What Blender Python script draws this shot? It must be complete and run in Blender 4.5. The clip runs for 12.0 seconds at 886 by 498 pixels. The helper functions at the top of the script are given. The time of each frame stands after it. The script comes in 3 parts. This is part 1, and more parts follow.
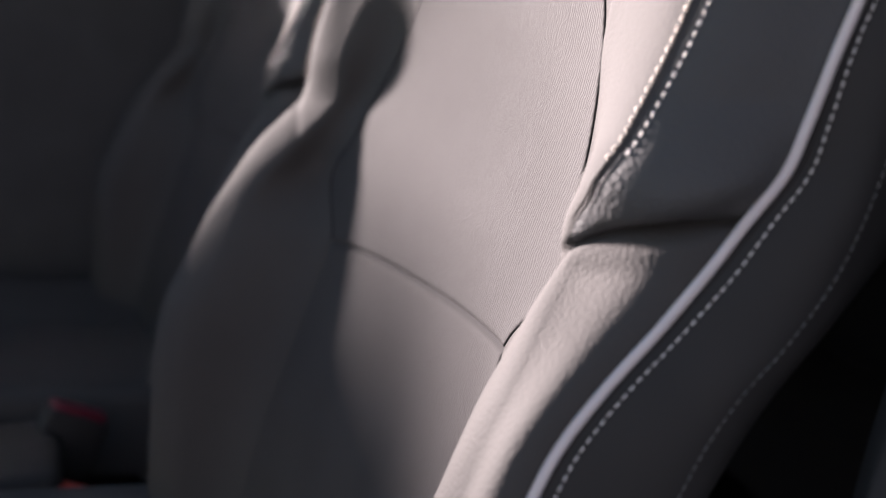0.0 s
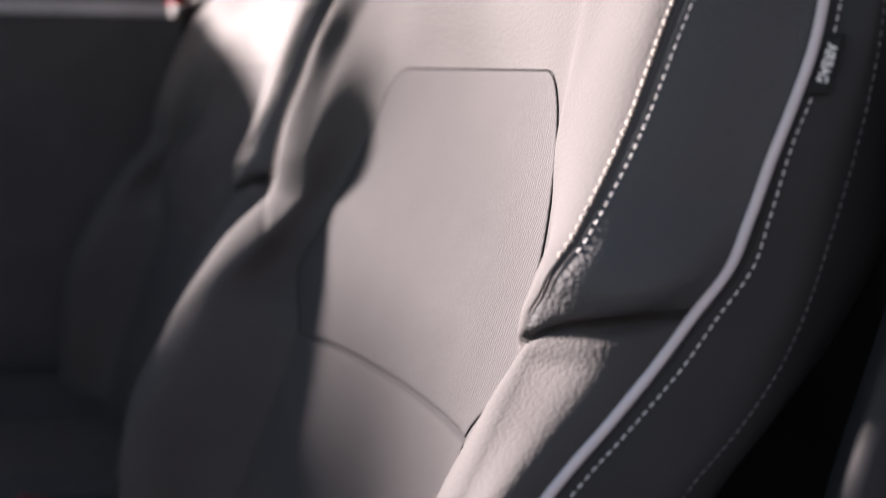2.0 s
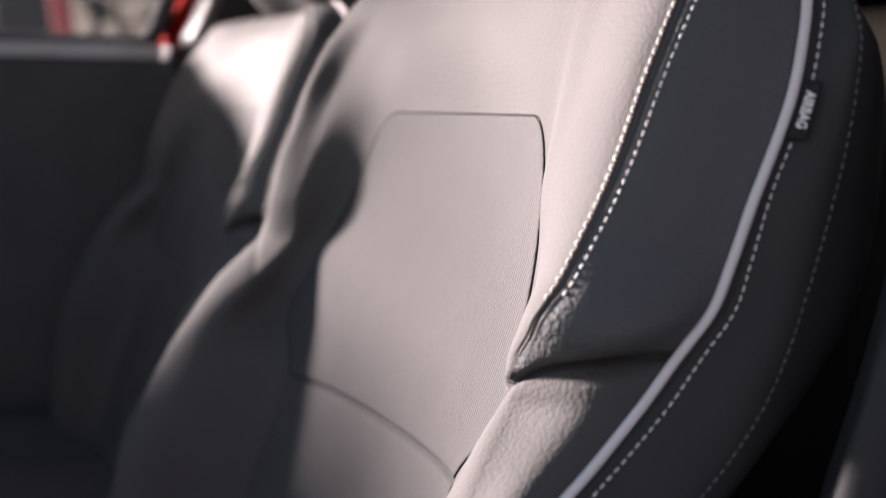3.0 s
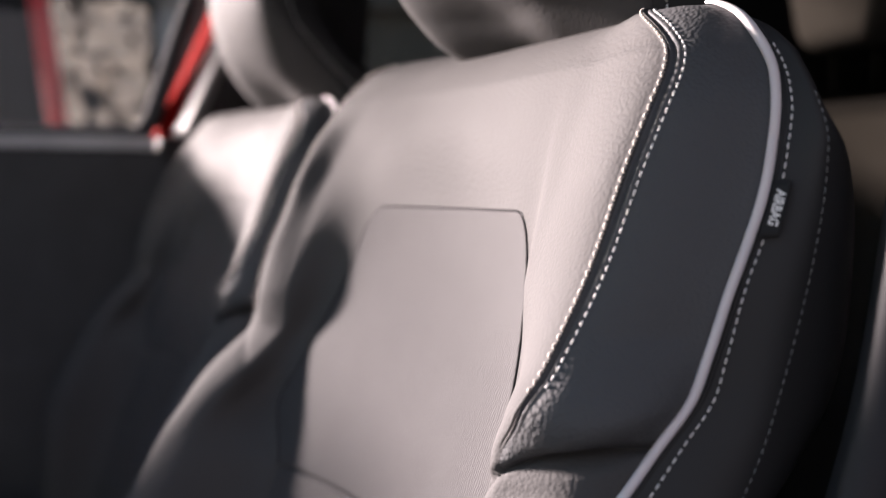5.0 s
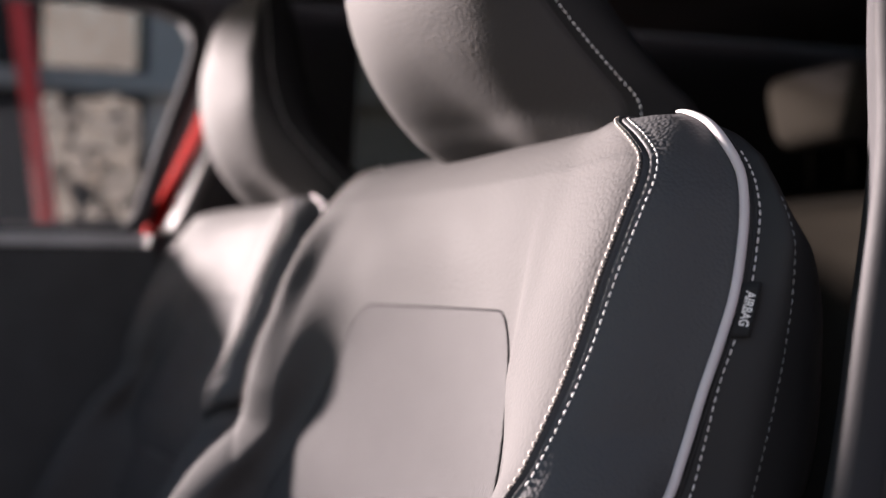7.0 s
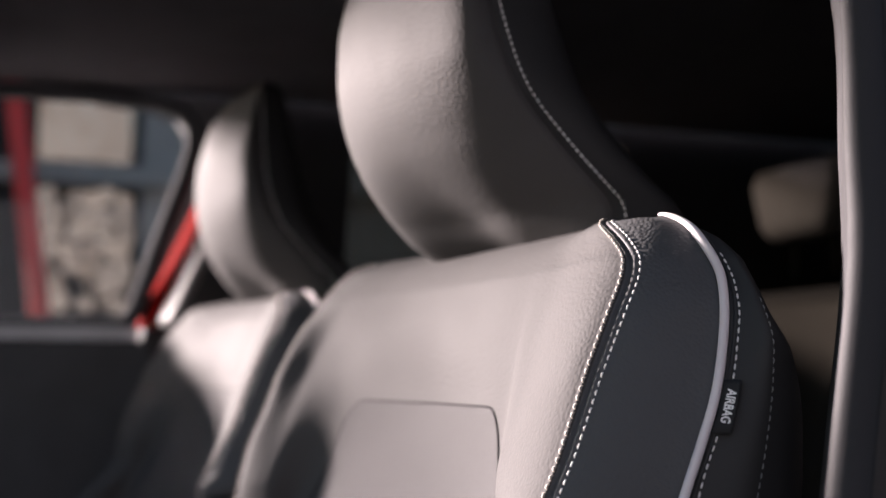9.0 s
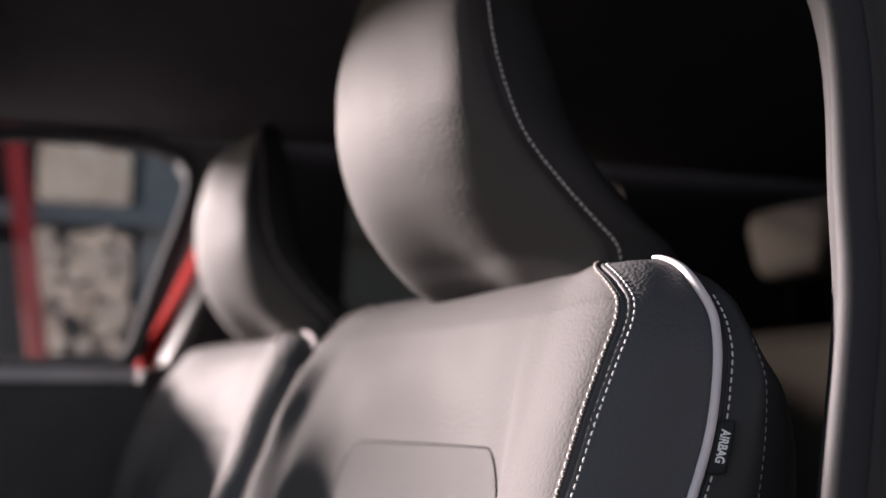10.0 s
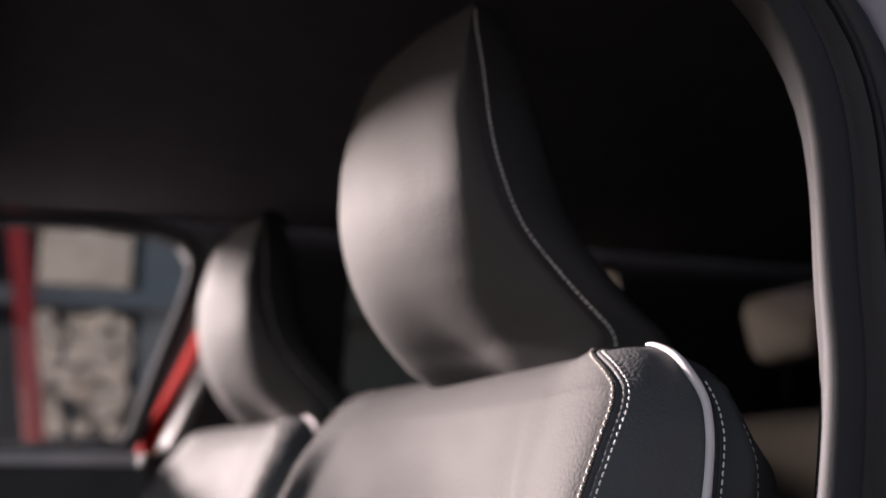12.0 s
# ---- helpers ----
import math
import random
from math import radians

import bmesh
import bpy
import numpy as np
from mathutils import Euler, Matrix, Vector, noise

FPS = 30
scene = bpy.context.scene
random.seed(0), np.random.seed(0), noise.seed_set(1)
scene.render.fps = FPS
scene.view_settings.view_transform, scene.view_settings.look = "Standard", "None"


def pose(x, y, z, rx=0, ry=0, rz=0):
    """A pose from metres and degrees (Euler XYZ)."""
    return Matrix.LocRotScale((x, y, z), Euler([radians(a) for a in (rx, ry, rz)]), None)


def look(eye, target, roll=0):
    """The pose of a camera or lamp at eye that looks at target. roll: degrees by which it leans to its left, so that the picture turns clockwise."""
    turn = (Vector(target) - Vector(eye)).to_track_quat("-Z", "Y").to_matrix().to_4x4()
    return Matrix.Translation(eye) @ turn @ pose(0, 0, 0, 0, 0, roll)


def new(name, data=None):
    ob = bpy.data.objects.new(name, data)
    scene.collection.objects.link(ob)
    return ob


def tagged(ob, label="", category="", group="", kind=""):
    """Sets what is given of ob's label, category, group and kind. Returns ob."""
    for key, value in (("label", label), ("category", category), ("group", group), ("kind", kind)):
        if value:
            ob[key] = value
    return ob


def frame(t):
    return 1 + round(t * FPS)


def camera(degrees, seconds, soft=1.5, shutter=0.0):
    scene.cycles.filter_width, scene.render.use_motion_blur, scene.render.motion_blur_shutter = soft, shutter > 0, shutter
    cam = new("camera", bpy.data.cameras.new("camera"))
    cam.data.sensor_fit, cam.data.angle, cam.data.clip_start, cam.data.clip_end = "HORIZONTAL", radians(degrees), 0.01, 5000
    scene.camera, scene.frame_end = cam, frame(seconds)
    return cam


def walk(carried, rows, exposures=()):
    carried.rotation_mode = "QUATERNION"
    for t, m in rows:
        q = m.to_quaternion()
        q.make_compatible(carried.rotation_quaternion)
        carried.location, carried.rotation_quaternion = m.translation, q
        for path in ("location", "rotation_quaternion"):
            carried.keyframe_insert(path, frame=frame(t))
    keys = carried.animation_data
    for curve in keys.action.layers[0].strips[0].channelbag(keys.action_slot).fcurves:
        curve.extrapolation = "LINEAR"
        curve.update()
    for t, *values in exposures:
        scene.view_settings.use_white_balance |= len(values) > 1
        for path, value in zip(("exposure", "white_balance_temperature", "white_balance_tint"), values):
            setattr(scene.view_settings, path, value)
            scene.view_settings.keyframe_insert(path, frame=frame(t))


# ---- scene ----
cam = camera(39.6, 12.0)
PATH = [
    (0, (1.125, -0.323, 0.959), (-0.736, 0.27, 0.529), 1.0),
    (0.5, (1.129, -0.322, 0.964), (-0.734, 0.281, 0.56), 0.6),
    (1, (1.135, -0.323, 0.964), (-0.732, 0.296, 0.602), 0.7),
    (1.5, (1.141, -0.324, 0.967), (-0.728, 0.308, 0.635), 0.6),
    (2, (1.146, -0.324, 0.968), (-0.725, 0.319, 0.675), 0.6),
    (2.5, (1.151, -0.325, 0.972), (-0.721, 0.327, 0.706), 0.5),
    (3, (1.155, -0.325, 0.972), (-0.719, 0.332, 0.74), 0.5),
    (5, (1.172, -0.328, 0.979), (-0.708, 0.346, 0.883), 0.3),
    (5.5, (1.178, -0.329, 0.982), (-0.702, 0.351, 0.919), 0.2),
    (6, (1.184, -0.332, 0.982), (-0.694, 0.357, 0.96), 0.2),
    (6.5, (1.188, -0.332, 0.985), (-0.688, 0.36, 0.998), 0.0),
    (7, (1.193, -0.333, 0.984), (-0.682, 0.36, 1.038), 0.2),
    (9, (1.215, -0.341, 0.989), (-0.647, 0.362, 1.187), -0.0),
    (9.5, (1.22, -0.343, 0.99), (-0.638, 0.361, 1.219), -0.2),
    (10, (1.226, -0.345, 0.99), (-0.628, 0.359, 1.251), -0.2),
    (10.5, (1.23, -0.347, 0.99), (-0.62, 0.357, 1.282), -0.2),
    (11, (1.235, -0.348, 0.99), (-0.61, 0.353, 1.313), -0.1),
    (11.5, (1.244, -0.354, 0.99), (-0.595, 0.348, 1.344), -0.2),
    (12, (1.25, -0.356, 0.99), (-0.582, 0.344, 1.382), -0.2),
]
walk(cam, [(t, look(eye, target, roll)) for t, eye, target, roll in PATH], [(0, 2.82, 6500, 12), (2.5, 2.8, 6500, 12), (5.5, 2.72, 6500, 12), (9, 2.58, 6500, 12), (12, 2.42, 6500, 12)])

cam.data.dof.use_dof = True
cam.data.dof.focus_distance = 0.665
cam.data.dof.aperture_fstop = 4.2

# ---- light ----
SUN_FROM = (-0.785, -0.605, 0.235)      # towards the sun: ahead of the car and to its right
world = bpy.data.worlds.new("sky")
scene.world = world
world.use_nodes = True
wn = world.node_tree.nodes
sky = wn.new("ShaderNodeTexSky")
sky.sky_type, sky.sun_disc = "NISHITA", False
sky.dust_density = 0.3
sun_v = Vector(SUN_FROM).normalized()
sky.sun_elevation = math.asin(sun_v.z)
sky.sun_rotation = math.atan2(sun_v.x, sun_v.y)
wn["Background"].inputs["Strength"].default_value = 0.036
world.node_tree.links.new(sky.outputs["Color"], wn["Background"].inputs["Color"])
sun = new("sun", bpy.data.lights.new("sun", "SUN"))
sun.data.energy, sun.data.angle, sun.data.color = 5.0, radians(8.0), (1.0, 0.85, 0.82)
sun.matrix_basis = look((0, 0, 5), Vector((0, 0, 5)) - sun_v)


# ---- materials ----
def material(name, colour, rough=0.5, metal=0.0, spec=0.5, vary=0.15, grain=0.0, scale=400.0, bump=0.2, kind="noise", wear=0.08, sheen=0.0, depth=0.0008):
    """A surface with broad stains, fine grain, and relief from a noise or a cell pattern (cells per metre: scale)."""
    m = bpy.data.materials.new(name)
    m.use_nodes = True
    n, l = m.node_tree.nodes, m.node_tree.links
    b = n["Principled BSDF"]
    b.inputs["Roughness"].default_value, b.inputs["Metallic"].default_value = rough, metal
    b.inputs["Specular IOR Level"].default_value = spec
    b.inputs["Sheen Weight"].default_value = sheen
    tc = n.new("ShaderNodeTexCoord")
    big = n.new("ShaderNodeTexNoise")
    big.inputs["Scale"].default_value, big.inputs["Detail"].default_value = 14.0, 6.0
    l.new(tc.outputs["Object"], big.inputs["Vector"])
    ramp = n.new("ShaderNodeMapRange")
    ramp.inputs["From Min"].default_value, ramp.inputs["From Max"].default_value = 0.3, 0.7
    ramp.inputs["To Min"].default_value, ramp.inputs["To Max"].default_value = 1 - vary, 1 + vary
    l.new(big.outputs["Fac"], ramp.inputs["Value"])
    tint = n.new("ShaderNodeVectorMath")
    tint.operation = "SCALE"
    tint.inputs[0].default_value = colour
    l.new(ramp.outputs["Result"], tint.inputs["Scale"])
    l.new(tint.outputs["Vector"], b.inputs["Base Color"])
    rr = n.new("ShaderNodeMapRange")
    rr.inputs["From Min"].default_value, rr.inputs["From Max"].default_value = 0.3, 0.7
    rr.inputs["To Min"].default_value, rr.inputs["To Max"].default_value = max(0.02, rough - wear), min(1, rough + wear)
    l.new(big.outputs["Fac"], rr.inputs["Value"])
    l.new(rr.outputs["Result"], b.inputs["Roughness"])
    if bump:
        if kind == "cells":
            fine = n.new("ShaderNodeTexVoronoi")
            fine.feature = "SMOOTH_F1"
            fine.inputs["Smoothness"].default_value = 0.3
            fine.inputs["Scale"].default_value = scale
            fine.inputs["Randomness"].default_value = 1.0
            warp = n.new("ShaderNodeTexNoise")
            warp.inputs["Scale"].default_value, warp.inputs["Detail"].default_value = scale * 0.6, 2.0
            l.new(tc.outputs["Object"], warp.inputs["Vector"])
            add = n.new("ShaderNodeMath")
            add.operation = "MULTIPLY_ADD"
            add.inputs[1].default_value = -1.0
            l.new(fine.outputs["Distance"], add.inputs[0])
            soft_ = n.new("ShaderNodeMath")
            soft_.operation = "MULTIPLY"
            soft_.inputs[1].default_value = 0.03
            l.new(warp.outputs["Fac"], soft_.inputs[0])
            l.new(soft_.outputs["Value"], add.inputs[2])
            out = add.outputs["Value"]
        elif kind == "weave":
            fine = n.new("ShaderNodeTexWave")
            fine.inputs["Scale"].default_value, fine.inputs["Distortion"].default_value = scale, 6.0
            fine.inputs["Detail"].default_value = 3
            fine.bands_direction = "X"
            out = fine.outputs["Fac"]
        else:
            fine = n.new("ShaderNodeTexNoise")
            fine.inputs["Scale"].default_value, fine.inputs["Detail"].default_value = scale, 4.0
            out = fine.outputs["Fac"]
        l.new(tc.outputs["Object"], fine.inputs["Vector"])
        bp = n.new("ShaderNodeBump")
        bp.inputs["Strength"].default_value, bp.inputs["Distance"].default_value = bump, depth
        l.new(out, bp.inputs["Height"])
        l.new(bp.outputs["Normal"], b.inputs["Normal"])
    return m


LEATHER = material("leather", (0.066, 0.064, 0.064), 0.78, spec=0.1, kind="cells", scale=430, bump=0.5, vary=0.06, wear=0.05, depth=0.0006)
# the same leather, lighter and bluer: sky light put into its colour
LEATHER_SKYLIT = material("leather_skylit", (0.072, 0.0735, 0.077), 0.6, spec=0.25, kind="cells", scale=430, bump=0.75, vary=0.06, wear=0.05, depth=0.0006)
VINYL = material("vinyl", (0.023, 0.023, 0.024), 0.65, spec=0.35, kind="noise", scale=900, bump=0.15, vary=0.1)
INSERT = material("insert_cloth", (0.052, 0.0505, 0.052), 0.82, spec=0.15, kind="weave", scale=118, bump=0.38, vary=0.11, wear=0.02)
PIPING = material("piping", (0.70, 0.65, 0.66), 0.85, spec=0.05, kind="noise", scale=1500, bump=0.1, vary=0.05)
CREAM = material("cream_thread", (0.42, 0.38, 0.34), 0.75, bump=0, vary=0.15)
THREAD = material("thread", (0.74, 0.72, 0.71), 0.7, bump=0, vary=0.1)
GREYTHREAD = material("grey_thread", (0.2, 0.2, 0.205), 0.75, bump=0, vary=0.1)
TAG = material("tag_cloth", (0.012, 0.012, 0.013), 0.8, kind="weave", scale=900, bump=0.2)
TAGTEXT = material("tag_print", (0.8, 0.79, 0.78), 0.7, bump=0, vary=0.05)
PLASTIC = material("black_plastic", (0.032, 0.032, 0.034), 0.65, spec=0.25, kind="noise", scale=1200, bump=0.2)
# pale base colour stands in for the window light falling on the sill
SILL_LIT = material("sill_windowlit", (0.5, 0.5, 0.51), 0.5, kind="cells", scale=900, bump=0.3)
TRIM = material("grey_trim", (0.05, 0.048, 0.048), 0.65, spec=0.3, kind="cells", scale=900, bump=0.3)
RUBBER = material("rubber", (0.014, 0.014, 0.016), 0.6, spec=0.25, kind="noise", scale=500, bump=0.1)
FRAME = material("window_frame_cloth", (0.075, 0.075, 0.078), 0.95, spec=0.04, kind="noise", scale=1200, bump=0.2)
PILLARTRIM = material("pillar_vinyl", (0.024, 0.0235, 0.026), 0.7, spec=0.25, kind="cells", scale=900, bump=0.1)
HEADLINER = material("headliner", (0.055, 0.052, 0.057), 0.95, spec=0.1, kind="noise", scale=1500, bump=0.3)
# leather darkened all over in place of the shadow across the rear bench
LEATHER_SHADED = material("leather_shaded", (0.042, 0.04, 0.039), 0.8, spec=0.1, kind="cells", scale=640, bump=0.5, vary=0.08)
# near-black without sheen: the dark gap's shade is painted on the posts
POST_SHADE = material("post_shade", (0.004, 0.004, 0.004), 0.9, spec=0.02, bump=0)
CARPET = material("carpet", (0.02, 0.02, 0.021), 0.95, spec=0.1, kind="noise", scale=1500, bump=0.6)
DOORCARD = material("door_card", (0.065, 0.067, 0.07), 0.7, spec=0.25, kind="cells", scale=900, bump=0.3)
PAINT = material("grey_paint", (0.26, 0.25, 0.29), 0.4, metal=0.0, bump=0.02, vary=0.04)
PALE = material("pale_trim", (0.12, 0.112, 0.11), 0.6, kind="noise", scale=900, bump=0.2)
REDWEB = material("red_webbing", (0.15, 0.004, 0.003), 0.95, spec=0.02, kind="weave", scale=500, bump=0.2)
REDPLASTIC = material("red_plastic", (0.60, 0.05, 0.045), 0.35, bump=0)
# the red button plastic again, darkened where it stands in shade
RED_SHADED = material("red_plastic_shaded", (0.13, 0.012, 0.03), 0.4, bump=0)
CHROME = material("steel", (0.6, 0.6, 0.6), 0.25, metal=1.0, bump=0)
ASPHALT = material("asphalt", (0.06, 0.06, 0.06), 0.9, kind="noise", scale=120, bump=0.5)
REDPAINT = material("red_paint", (0.62, 0.045, 0.04), 0.5, kind="noise", scale=60, bump=0.1)
WALL = material("grey_render", (0.26, 0.255, 0.255), 0.8, kind="noise", scale=80, bump=0.3)
FILL_WALL = material("fill_wall", (0.03, 0.034, 0.042), 0.6, kind="noise", scale=80, bump=0.1)
GLASS = bpy.data.materials.new("glass")
GLASS.use_nodes = True
gn, gl = GLASS.node_tree.nodes, GLASS.node_tree.links
gn.remove(gn["Principled BSDF"])
gt, gg, gm, gf = gn.new("ShaderNodeBsdfTransparent"), gn.new("ShaderNodeBsdfGlossy"), gn.new("ShaderNodeMixShader"), gn.new("ShaderNodeFresnel")
gt.inputs["Color"].default_value = (0.88, 0.9, 0.9, 1)
gg.inputs["Roughness"].default_value = 0.02
gl.new(gf.outputs["Fac"], gm.inputs["Fac"])
gl.new(gt.outputs["BSDF"], gm.inputs[1])
gl.new(gg.outputs["BSDF"], gm.inputs[2])
gl.new(gm.outputs["Shader"], gn["Material Output"].inputs["Surface"])

TINTED = GLASS.copy()
TINTED.name = "tinted_glass"
for nd in TINTED.node_tree.nodes:
    if nd.type == "BSDF_TRANSPARENT":
        nd.inputs["Color"].default_value = (0.5, 0.48, 0.44, 1)


# ---- builders ----
def mesh_object(name, verts, faces, mat, parent=None, label="", smooth=True):
    me = bpy.data.meshes.new(name)
    me.from_pydata([tuple(v) for v in verts], [], faces)
    me.materials.append(mat)
    me.update()
    if smooth:
        me.polygons.foreach_set("use_smooth", [True] * len(me.polygons))
    ob = new(name, me)
    if parent:
        ob.parent = parent
    return tagged(ob, label)


def part(name, bm, mat, parent, label="", smooth=True):
    me = bpy.data.meshes.new(name)
    bmesh.ops.recalc_face_normals(bm, faces=bm.faces)
    bm.to_mesh(me)
    bm.free()
    me.materials.append(mat)
    if smooth:
        me.polygons.foreach_set("use_smooth", [True] * len(me.polygons))
    ob = new(name, me)
    if parent:
        ob.parent = parent
    return tagged(ob, label)


def empty(name, m, label, category, group="", kind=""):
    ob = new(name)
    ob.empty_display_size = 0.05
    ob.matrix_basis = m
    return tagged(ob, label, category, group, kind)


def grid(pts):
    """Vertices and faces of a rectangular array of points [rows][columns]."""
    r, c = len(pts), len(pts[0])
    verts = [p for row in pts for p in row]
    faces = [(i * c + j, i * c + j + 1, (i + 1) * c + j + 1, (i + 1) * c + j) for i in range(r - 1) for j in range(c - 1)]
    return verts, faces


def tube(pts, radius, sides=8, closed=False):
    """A tube along points."""
    verts, faces = [], []
    n = len(pts)
    prev = None
    for i, p in enumerate(pts):
        p = Vector(p)
        a, b = Vector(pts[max(i - 1, 0)]), Vector(pts[min(i + 1, n - 1)])
        d = (b - a).normalized()
        up = prev if prev else (Vector((0, 0, 1)) if abs(d.z) < 0.9 else Vector((1, 0, 0)))
        u = (up - d * up.dot(d)).normalized()
        prev = u
        v = d.cross(u)
        r = radius if not callable(radius) else radius(i / (n - 1))
        for k in range(sides):
            t = 2 * math.pi * k / sides
            verts.append(p + (u * math.cos(t) + v * math.sin(t)) * r)
    for i in range(n - 1):
        for k in range(sides):
            k2 = (k + 1) % sides
            faces.append((i * sides + k, i * sides + k2, (i + 1) * sides + k2, (i + 1) * sides + k))
    faces.append(tuple(range(sides))[::-1])
    faces.append(tuple((n - 1) * sides + k for k in range(sides)))
    return verts, faces


def box(bm, x0, x1, y0, y1, z0, z1, bevel=0.0, segments=2):
    g = bmesh.ops.create_cube(bm, size=1.0, matrix=Matrix.LocRotScale(((x0 + x1) / 2, (y0 + y1) / 2, (z0 + z1) / 2), None, (x1 - x0, y1 - y0, z1 - z0)))
    if bevel:
        es = list({e for v in g["verts"] for e in v.link_edges})
        bmesh.ops.bevel(bm, geom=es, offset=bevel, segments=segments, profile=0.6, affect="EDGES")
    return bm


def block(name, x0, x1, y0, y1, z0, z1, mat, parent=None, bevel=0.004, label=""):
    return part(name, box(bmesh.new(), x0, x1, y0, y1, z0, z1, bevel), mat, parent, label, smooth=False)


def prism(outline, x0, x1):
    """A bmesh: an outline in the y-z plane, made x0 to x1 thick."""
    bm = bmesh.new()
    a = [bm.verts.new((x0, y, z)) for y, z in outline]
    b = [bm.verts.new((x1, y, z)) for y, z in outline]
    bm.faces.new(a)
    bm.faces.new(b[::-1])
    n = len(a)
    for i in range(n):
        bm.faces.new((a[i], a[(i + 1) % n], b[(i + 1) % n], b[i]))
    return bm


def curve_of(table):
    """A smooth function through rows of (key, value)."""
    ks = np.array([k for k, _ in table], float)
    vs = np.array([v for _, v in table], float)
    d = np.diff(vs) / np.diff(ks)
    m = np.empty_like(vs)
    m[1:-1] = (d[1:] + d[:-1]) / 2
    m[0], m[-1] = d[0], d[-1]
    for i in range(len(d)):
        for j in (i, i + 1):
            if d[i] == 0 or m[j] / d[i] < 0:
                m[j] = 0
            elif abs(m[j]) > 3 * abs(d[i]):
                m[j] = 3 * d[i]

    def f(k):
        k = min(max(k, ks[0]), ks[-1])
        i = min(int(np.searchsorted(ks, k, "right")) - 1, len(ks) - 2)
        h = ks[i + 1] - ks[i]
        t = (k - ks[i]) / h
        return float(vs[i] * (1 + 2 * t) * (1 - t) ** 2 + m[i] * h * t * (1 - t) ** 2 + vs[i + 1] * t * t * (3 - 2 * t) + m[i + 1] * h * t * t * (t - 1))
    return f


def rows_of(text):
    return [tuple(float(a) for a in w.split(":")) for w in text.split()]


# ---- car seats ----
SEAT_Z = 0.22          # the floor of the car
TWIST = 0.10           # the seat stands slightly turned in the car
NEAR_X, FAR_X = 0.386, -0.354
# the backrest's lengthwise lines, from its centre outwards: height : half width, and height : depth
HALF = [curve_of(rows_of(t)) for t in (
    ".45:0 1.16:0",
    ".45:.16 .6:.16 .72:.15 .763:.144 .812:.178 .844:.166 .877:.154 .92:.136 .962:.122 1:.117 1.05:.11 1.1:.1 1.16:.08",
    ".45:.208 .77:.208 .8:.205 .83:.196 .85:.19 .877:.184 .93:.168 1:.158 1.05:.15 1.1:.13 1.16:.105",
    ".45:.246 .77:.242 .8:.235 .83:.222 .85:.226 .868:.244 .9:.25 1:.249 1.045:.24 1.07:.219 1.1:.19 1.16:.15",
    ".45:.27 .7:.275 .77:.274 .81:.273 .85:.275 .88:.279 .92:.283 .95:.284 1:.28 1.03:.272 1.045:.262 1.075:.24 1.1:.218 1.16:.18",
    ".45:.29 1:.297 1.03:.284 1.05:.268 1.1:.235 1.16:.2",
    ".45:.27 .95:.272 1.0:.27 1.03:.258 1.05:.246 1.1:.215 1.16:.18",
    ".45:.15 1.0:.15 1.16:.08")]
DEPTH = [curve_of(rows_of(t)) for t in (
    ".45:-.2 .6:-.16 .7:-.12 .763:-.1 .812:-.087 .844:-.075 .877:-.062 .92:-.049 .962:-.039 1:-.034 1.05:-.02 1.1:.005 1.16:.05",
    ".45:-.21 .6:-.17 .7:-.135 .763:-.114 .812:-.101 .844:-.087 .877:-.073 .92:-.058 .962:-.049 1:-.042 1.05:-.026 1.1:0 1.16:.05",
    ".45:-.26 .6:-.226 .67:-.195 .72:-.174 .765:-.153 .8:-.131 .82:-.115 .838:-.103 .85:-.098 .877:-.087 .9:-.081 .93:-.074 .983:-.055 1.01:-.046 1.05:-.029 1.1:-.004 1.16:.045",
    ".45:-.262 .6:-.228 .7:-.19 .765:-.162 .8:-.139 .83:-.118 .85:-.118 .868:-.12 .892:-.107 .937:-.084 .994:-.061 1.02:-.049 1.045:-.035 1.1:-.018 1.16:.02",
    ".45:-.246 .6:-.211 .7:-.176 .741:-.158 .761:-.1465 .785:-.126 .809:-.102 .833:-.081 .858:-.063 .879:-.0485 .9:-.0415 .929:-.0325 .953:-.023 .977:-.0135 1.006:-.005 1.03:.001 1.045:.005 1.075:.005 1.1:.002 1.16:.02",
    ".45:-.2 .6:-.16 .7:-.118 .74:-.1 .761:-.089 .785:-.072 .806:-.052 .833:-.032 .858:-.02 .882:-.012 .937:.003 .975:.01 1.002:.012 1.03:.013 1.05:.015 1.1:.024 1.16:.04",
    ".45:-.13 .6:-.12 .7:-.09 .728:-.075 .768:-.05 .816:-.01 .844:.014 .888:.04 .96:.047 1:.041 1.023:.03 1.05:.029 1.1:.04 1.16:.055",
    ".45:-.08 .6:-.07 .7:-.03 .77:0 .85:.06 .96:.085 1.05:.075 1.16:.07")]
HALF_IN, DEPTH_IN = list(HALF), list(DEPTH)
